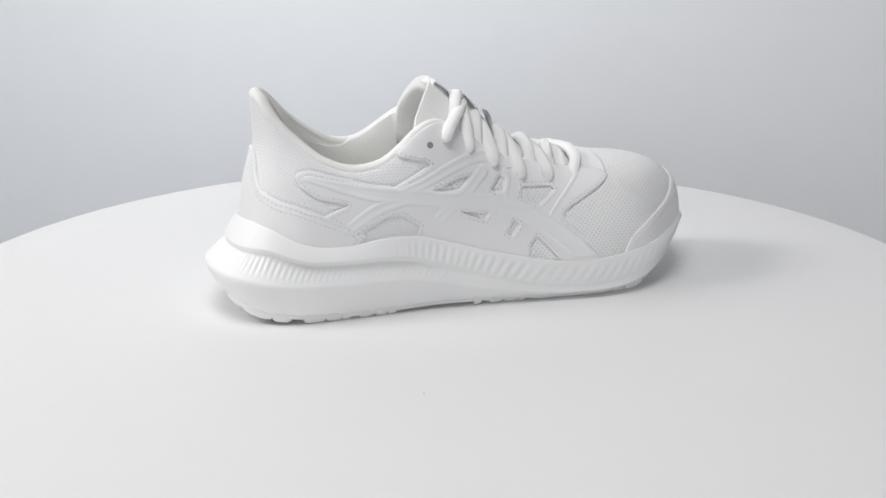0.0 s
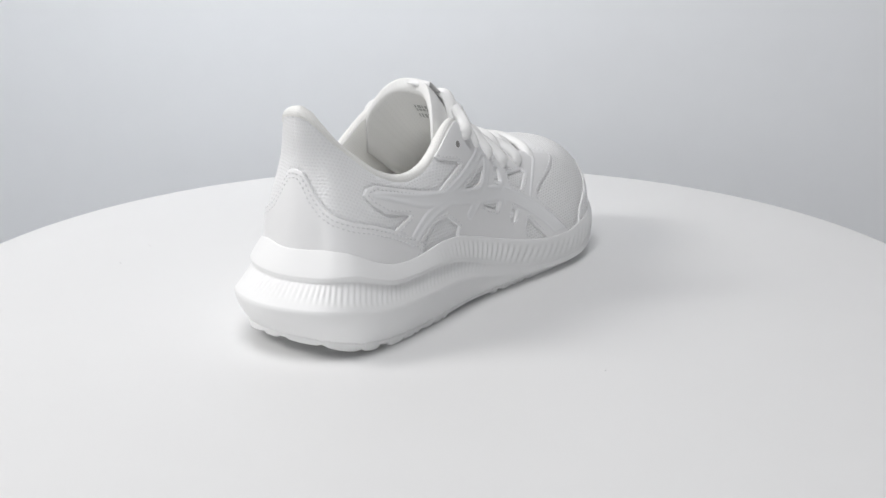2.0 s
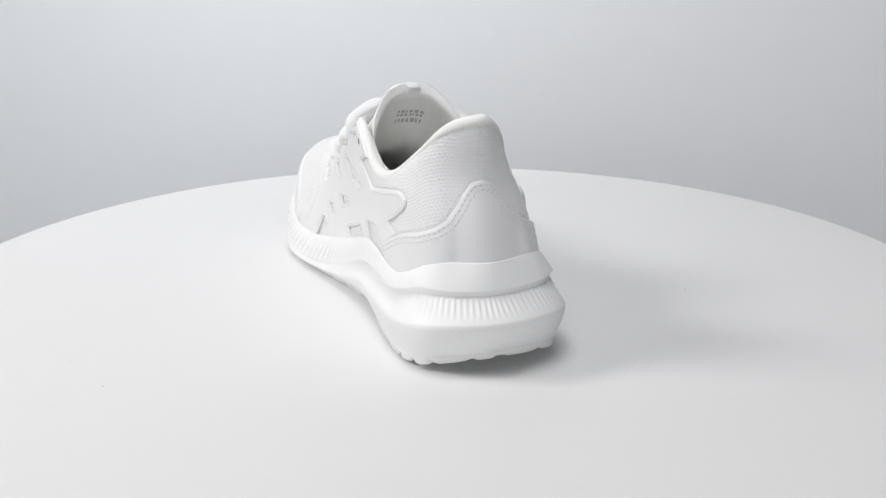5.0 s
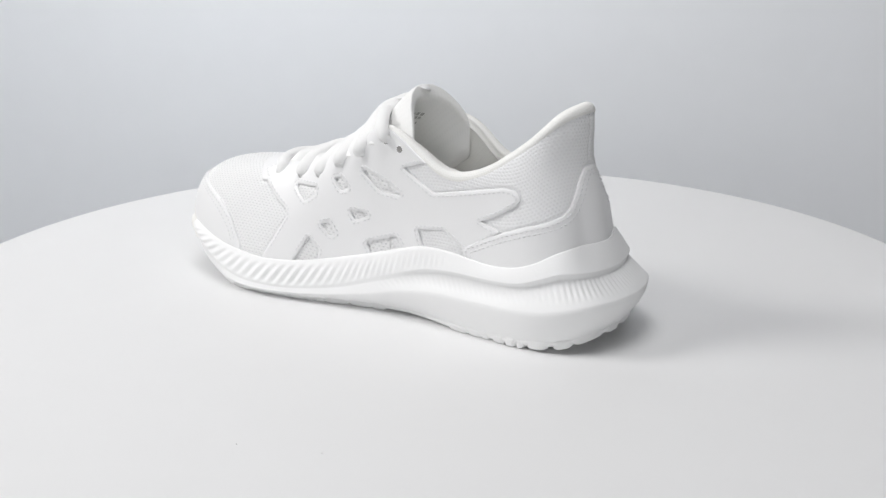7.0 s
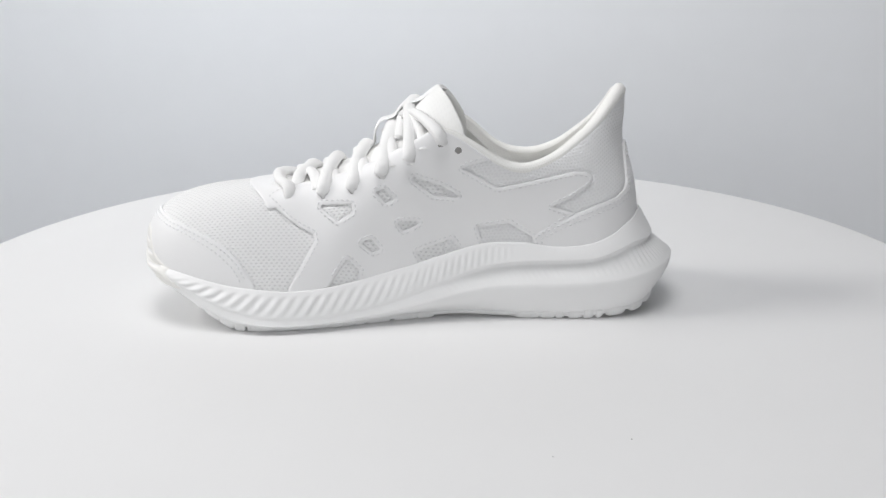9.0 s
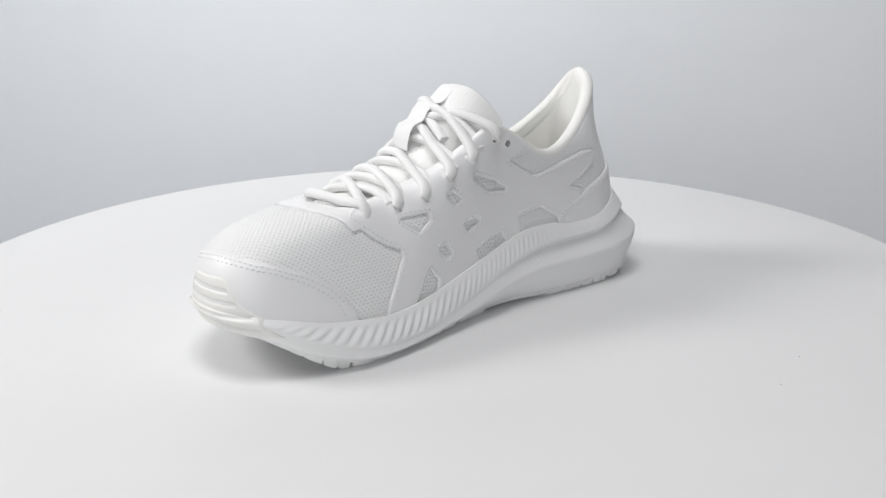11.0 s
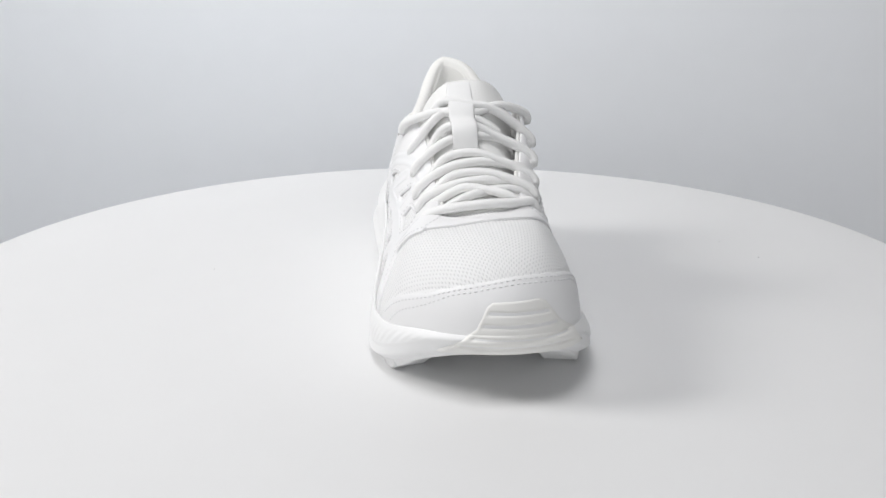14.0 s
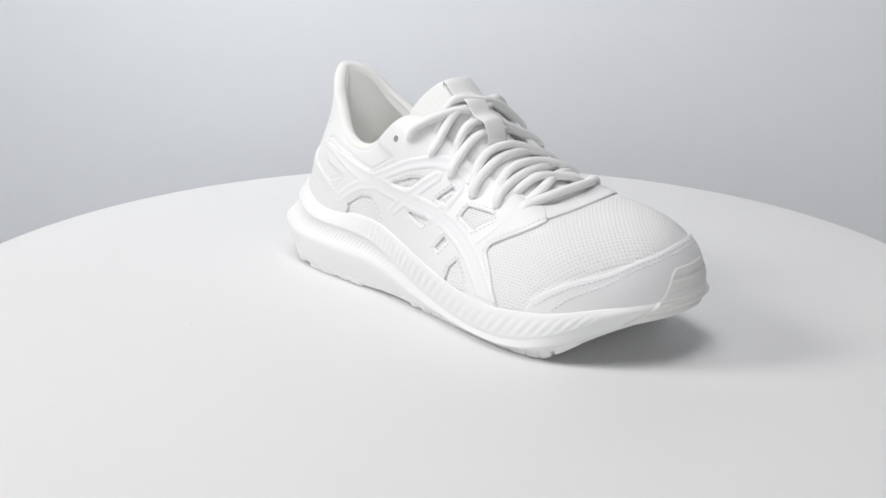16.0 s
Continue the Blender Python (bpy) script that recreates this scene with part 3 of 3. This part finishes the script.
def outsole(shoe):
    """The rubber sheet under the foam, from which the tread blocks stand."""
    rows = []
    for inset, lift in ((0.6, 1.6), (-0.35, 1.3), (-0.45, -0.8), (0.4, -1.7), (14, -1.7)):
        q = level(BASE_INSET + inset, Z_BASE, lift)
        q[:, 2] = np.maximum(q[:, 2], 0.4)
        rows.append(q)
    part("outsole", grid_mesh("outsole", np.array(rows)[::-1] * MM), RUBBER, shoe, "thin white rubber outsole")


def lugs(shoe):
    """Tread blocks along both edges of the outsole, proud of the foam, with notches between them."""
    rng = random.Random(4)
    d, turn = 4.0, 0
    total = ARC[N]
    # length of each block and the notch or recess that follows it
    run = [(11, 6), (12, 0.9), (8, 0.8), (4.5, 5), (7, 1.8), (6, 0.9), (5, 4)]
    while d < total - 3:
        x = PLAN_RING[int(np.searchsorted(ARC, d)) % N, 0]
        behind = x < -104
        length, gap = (24.0, 0.8) if behind else run[turn % len(run)]
        turn += 0 if behind else 1
        if x > 88:
            length, gap = length * 1.3, gap * 0.5
        k0, k1 = int(np.searchsorted(ARC, d)) % N, int(np.searchsorted(ARC, min(d + length, total - 1))) % N
        if k1 > k0 and (x < -30 or x > 8):
            bm = bmesh.new()
            ids = np.linspace(k0, k1, 7).astype(int)
            proud = 0.2 if behind else rng.uniform(-0.1, 0.25)
            rows = []
            for j, k in enumerate(ids):
                here = PLAN_RING[k, 0]
                round_off = (abs(j - 3) / 3) ** 4 * (0.3 if here > 112 else 1.0)
                high = float(table(here, Z_BASE)) + 1.0
                low = max(0.0, high - 4.8 - 0.9 * float(smooth(88, 104, here)) + 2.9 * float(smooth(108, 136, here)) + float(smooth(-104, -126, here)) * 0.8 + 0.9 * round_off)
                inner = float(BASE_INSET[k]) + 0.7 * round_off - proud
                for inset, z in ((inner - 0.4, high + 1.6), (inner - 0.9, high - 0.6), (inner - 0.3, low + 0.6), (inner + 0.7, low), (inner + 16, low), (inner + 17, high + 0.5)):
                    c = PLAN_RING[k] - PLAN_OUT[k] * inset
                    rows.append(bm.verts.new((c[0] * MM, c[1] * MM, z * MM)))
            for j in range(6):
                for m in range(5):
                    bm.faces.new([rows[j * 6 + m], rows[j * 6 + m + 1], rows[j * 6 + m + 7], rows[j * 6 + m + 6]])
            bm.faces.new(rows[:6])
            bm.faces.new(rows[-6:][::-1])
            bmesh.ops.recalc_face_normals(bm, faces=bm.faces)
            part("tread_lug", bm, RUBBER, shoe, smooth=False)
        d += length + gap * (1.0 if behind or d < total / 2 else 0.5)


def upper(shoe, pieces):
    # the fabric is drawn in along the edge of each overlay
    press = np.zeros((ROWS, N))
    for name, field, thick in pieces:
        press = np.maximum(press, (0.4 if name == "toe_cap" else 1.0) * np.exp(-((field + 0.4) / 0.6) ** 2))
    # the sunk seam down the back of the heel
    press = np.maximum(press, np.exp(-((UPPER[..., 1] - 15.6) / 0.8) ** 2) * smooth(-75, -80, UPPER[..., 0]) * smooth(82, 86, UPPER[..., 2]) * 0.6)
    press[:6] = press[-8:] = 0
    data = grid_mesh("mesh_upper", (UPPER - UPPER_N * (0.6 * press)[..., None]) * MM, uv=UPPER_UV)
    ob = part("mesh_upper", data, [OPEN_MESH, FINE_MESH], shoe, "white perforated mesh upper")
    mids = (UPPER[:-1, :, 0] + UPPER[1:, :, 0]).reshape(-1) / 2
    data.polygons.foreach_set("material_index", (mids < -2).astype(np.int32))
    return ob


def lining(shoe):
    out = outward(TOP[:, :2])
    x = TOP[:, 0]
    r = np.interp(x, [-101, -80, -45, -20, -4, 10, 90], [3.6, 3.6, 3.4, 2.8, 2.0, 1.1, 0.9])
    rows = []
    for phi in np.linspace(-0.35, math.pi, 12):
        q = TOP.copy()
        q[:, :2] -= out * (r * (0.94 - np.cos(phi)))[:, None]
        q[:, 2] += r * math.sin(phi)
        rows.append(q)
    piping = np.array(rows[:6])
    for h in np.linspace(0.97, 0.0, 24):
        k = h * (ROWS - 1)
        lo = int(k)
        f = k - lo
        hi = min(lo + 1, ROWS - 1)
        q = UPPER[lo] * (1 - f) + UPPER[hi] * f
        n = UPPER_N[lo] * (1 - f) + UPPER_N[hi] * f
        fat = (r * 2 + 1.2 * math.sin(h * math.pi) * smooth(0, -60, x)) * (1 if h > 0.05 else 1)
        rows.append(q - n * fat[:, None])
    rows = np.array(rows)
    rise = np.cumsum(np.linalg.norm(np.diff(rows, axis=0, prepend=rows[:1]), axis=2), 0)
    part("collar_lining", grid_mesh("collar_lining", rows * MM, uv=np.stack([np.broadcast_to(GIRTH[:N], rise.shape), rise], -1) * MM), LINING_KNIT, shoe, "padded cream textile collar lining")
    bm = bmesh.new()
    ring = rows[-3].copy()
    bm.faces.new([bm.verts.new(p) for p in (ring[::4] * MM).tolist()])
    part("insole", bm, LINING, shoe, "cream textile insole", smooth=False)


TONGUE = [(92, 66.5, 17, 5, 15), (76, 71.3, 19, 7, 15), (60, 76, 21, 9, 15), (43, 82, 22.5, 12, 15.5), (30, 90, 23.5, 15, 16), (21, 99, 24, 17, 16), (13, 108, 24, 17.5, 16), (5.5, 115.5, 24, 18, 16), (0, 119.5, 23.5, 18.5, 16.5)]


def tongue_top(x):
    k = np.array(TONGUE)[::-1]
    return float(np.interp(x, k[:, 0], k[:, 1]))


def tongue_arch(x):
    k = np.array(TONGUE)[::-1]
    return float(np.interp(x, k[:, 0], k[:, 3]))


def tongue(shoe):
    k = spline(TONGUE, 40, closed=False)
    c = np.linspace(-1.3, 1.3, 25)
    rows = []
    for j, (x, z, half, arch, mid) in enumerate(k):
        end = min(1.0, (len(k) - 1 - j) / 4)
        fat = 8.0 * math.sqrt(max(0.02, 1 - (1 - end) ** 2))
        grow = np.concatenate([c, c[::-1]])
        sink = np.concatenate([np.zeros(25), fat * (1 - 0.45 * c[::-1] ** 2)])
        lean = 0.55
        rows.append(np.stack([x - np.where(grow < 0, 15, 11) * np.minimum(grow ** 2, 1.05) * smooth(40, 4, x) - sink * lean, mid + (half - 0.35 * sink) * np.clip(grow, -1.02, 1.02), z - arch * np.abs(grow) ** 3 - sink * 0.8], -1))
    bm = capped("tongue", np.array(rows) * MM)
    ob = part("tongue", bm, TONGUE_KNIT, shoe, "padded white knitted tongue standing up in the collar")
    # printed size label under the tongue, its writing too small to read
    bm = bmesh.new()
    rng = random.Random(5)
    inner = np.array(rows)[:, 25:][:, ::-1]
    for line, (near, tall) in enumerate(((0.22, 0.026), (0.255, 0.02), (0.30, 0.034))):
        u = 0.325
        while u < 0.57:
            wide = rng.uniform(0.014, 0.04)
            corners = []
            for uu, vv in ((u, near), (min(u + wide, 0.58), near), (min(u + wide, 0.58), near + tall), (u, near + tall)):
                r, k = (1 - vv) * (len(rows) - 1), uu * 24
                q = inner[int(r), int(k)] * (1 - k % 1) + inner[int(r), min(int(k) + 1, 24)] * (k % 1)
                q2 = inner[min(int(r) + 1, len(rows) - 1), int(k)] * (1 - k % 1) + inner[min(int(r) + 1, len(rows) - 1), min(int(k) + 1, 24)] * (k % 1)
                corners.append(q * (1 - r % 1) + q2 * (r % 1) + np.array([-0.35, 0, -0.2]))
            bm.faces.new([bm.verts.new((c * MM).tolist()) for c in corners])
            u += wide + rng.uniform(0.008, 0.02)
    part("size_label", bm, INK, ob, "small grey printed label inside the tongue", smooth=False)


L_HOLES = [(-1, -17.5, 92.5), (12, -14, 83.5), (27, -13.8, 75.5), (43, -14, 67.5), (60, -13.8, 64.8), (76, -13.5, 61.5)]
M_HOLES = [(1, 47.2, 97), (17.6, 47.2, 87.5), (32, 46.2, 80), (47, 44.2, 72), (62, 41.4, 69), (79, 38.4, 67)]


def lacing(shoe):
    rng = random.Random(11)

    def strand(points, fat=1.0):
        path = spline(points, 46, closed=False)
        n = len(path)
        ends = np.ones(n)
        up = np.stack([np.full(n, -0.45), (path[:, 1] - 15) * 0.028, np.full(n, 1.0)], -1)
        rings = tube(path * MM, 0.0035 * fat * ends, 0.0024 * fat * ends, up, 12)
        part("lace", capped("lace", rings), LACE, shoe)

    def over(hole, lean=1.0):
        """From the eyelet up its eyestay and over the edge."""
        hx, hy, hz = hole
        s = 1 if hy < 15 else -1
        return [(hx - 0.3, hy + s * 3.4, hz - 0.6), (hx - 0.2, hy - s * 1.1, hz + 0.2), (hx + lean * 0.45, hy + s * 1.2, hz + 5.2)]

    def ridge(x, y, lift):
        """Just above the tongue's arch."""
        return tongue_top(x) - tongue_arch(x) * min(1.2, abs((y - 16) / 24)) ** 3 + lift

    # a bar across the foot of the lacing, its ends crossing below to the next eyelets
    a, b = L_HOLES[5], M_HOLES[5]
    strand(over(a) + [(82, -3, 70.6), (85.5, 14, 73.2), (83.5, 29, 72.8)] + over(b)[::-1])
    for holes, far, s in ((L_HOLES, M_HOLES, 1), (M_HOLES, L_HOLES, -1)):
        a, b = holes[5], far[4]
        strand([(a[0] - 3, a[1] + s * 2, a[2] + 1), (a[0] - 4, a[1] + s * 8, a[2] + 5)] + [(x, 15 - s * y, ridge(x, 15 - s * y, 2.0 if s > 0 else 3.4)) for x, y in ((74, 10), (70, 0), (67, -10))]
               + [(b[0] + 3, b[1] - s * 8, b[2] + 5), (b[0] + 2, b[1] - s * 2, b[2] + 1)], 0.97)
    # each strand leaves its eyelet, crosses and dives under the other eyestay, a step higher up
    for i in (4, 3, 2, 1):
        for holes, far, s in ((L_HOLES, M_HOLES, 1), (M_HOLES, L_HOLES, -1)):
            a, lift, shift = holes[i], (1.9 if s > 0 else 3.9), (1.6 if s > 0 else -1.4) + (5.5 if i == 1 else 0.0)
            mid = [(far[i - 1][k] + far[i][k]) / 2 for k in range(3)]
            x2 = (a[0] + mid[0]) / 2 + shift
            x1, x3 = a[0] * 0.55 + x2 * 0.45 - 0.5, mid[0] * 0.5 + x2 * 0.5
            y1, y3 = 15 - s * 14, 15 + s * 14
            strand(over(a, x1 - a[0]) + [(x1, y1, max(ridge(x1, y1, lift), a[2] + 7.5)), (x2, 15, ridge(x2, 15, lift)), (x3, y3, ridge(x3, y3, lift) - 0.6),
                   (mid[0] + 0.5, mid[1] - s * 6.5, mid[2] + 4.0), (mid[0], mid[1] - s * 1.5, mid[2] - 1.5)], rng.uniform(0.96, 1.04))
    # the two ends turn forward from the uppermost eyelets and hide under the strap
    for a, s in ((L_HOLES[0], 1), (M_HOLES[0], -1)):
        lift = 1.2 if s > 0 else 2.0
        strand(over(a, 6.0) + [(12, 15 - s * 17, ridge(12, 15 - s * 17, lift + 1.6)), (17, 15 - s * 6, ridge(17, 15 - s * 6, lift)), (20, 15 + s * 6, ridge(20, 15 + s * 6, lift - 0.6)), (21, 15 + s * 15, ridge(21, 15 + s * 15, lift - 2.5))])
    # eyelets, each a closed disc coloured dark for the shade inside the hole
    for hole in L_HOLES + M_HOLES + [(-11.2, -19.2, 88.6), (-7.8, 49.2, 91.2)]:
        h = np.array(hole)
        flat = UPPER.reshape(-1, 3)
        k = int(np.argmin(((flat - h) ** 2).sum(1)))
        c, n = flat[k], UPPER_N.reshape(-1, 3)[k]
        empty = hole[0] < -5
        at = (c if empty else c - np.array([0, 0, 2.3])) + n * 1.22
        t1 = np.cross(n, (0, 0, 1.0))
        t1 /= np.linalg.norm(t1)
        t2 = np.cross(n, t1)
        bm = bmesh.new()
        rings = [[bm.verts.new(((at + (t1 * math.cos(a) + t2 * math.sin(a)) * r + n * z) * MM).tolist()) for a in np.linspace(0, 2 * np.pi, 16, endpoint=False)]
                 for r, z in ((2.2, -0.4), (2.1, 0.0), (1.9, 0.07), (1.78, 0.05), (1.7, 0.02))]
        for u, v in zip(rings, rings[1:]):
            for m in range(16):
                bm.faces.new([u[m], u[(m + 1) % 16], v[(m + 1) % 16], v[m]])
        bm.faces.new(rings[-1])
        for k, face in enumerate(bm.faces):
            face.material_index = 0 if k < 48 else 1
        part("eyelet", bm, [LEATHER, DARK], shoe, "punched eyelet, its hole a disc coloured dark for the shade inside")


def tongue_loop(shoe):
    """The webbing strap on the tongue that holds the upper laces."""
    path = np.array([(-2.6, 11.2, 115.8), (0, 11.2, 118.5), (4.6, 11, 115.6), (9, 10.8, 112.2), (13, 10.7, 110.8), (17, 10.6, 110.6), (20.6, 10.5, 107.4), (23.2, 10.5, 103.8), (26, 10.6, 102.2), (30.5, 10.8, 101), (33.2, 10.9, 97.2), (34.4, 11, 92.6), (34.4, 11, 88.5)])
    p = spline(path, 30, closed=False)
    part("tongue_loop", capped("tongue_loop", tube(p * MM, 0.0067, 0.0006, (0.5, -0.05, 1.0), 16)), WEBBING, shoe, "satin white webbing loop holding the laces")


def running_shoe():
    shoe = tagged(new("running_shoe"), "all-white running shoe with mesh upper, laced, standing on the turntable", "shoe")
    sole(shoe)
    pieces = overlays(shoe)
    upper(shoe, pieces)
    stripes(shoe)
    bumper(shoe)
    lining(shoe)
    tongue(shoe)
    lacing(shoe)
    tongue_loop(shoe)
    outsole(shoe)
    lugs(shoe)
    for name, field, thick in pieces:
        for cut in ((1.7, 4.0) if name in ("toe_cap", "heel_counter") else (1.7,)):
            if name == "vamp_trim":
                continue
            high = (lambda m: m[2] > 27) if name != "side_overlay" else (lambda m: m[2] > 27 and m[2] < 88 and abs(m[1] - 15) > 18)
            stitches("stitching", contours(UPPER, UPPER_N, field, cut, thick + 0.05), shoe, high)
    return shoe


setting()
TABLE = turntable()
plinth()
SHOE = running_shoe()


def motions():
    for thing in (TABLE, SHOE):
        walk(thing, [(t, pose(0, 0, 0, 0, 0, turn)) for t, turn in TURNS])


motions()
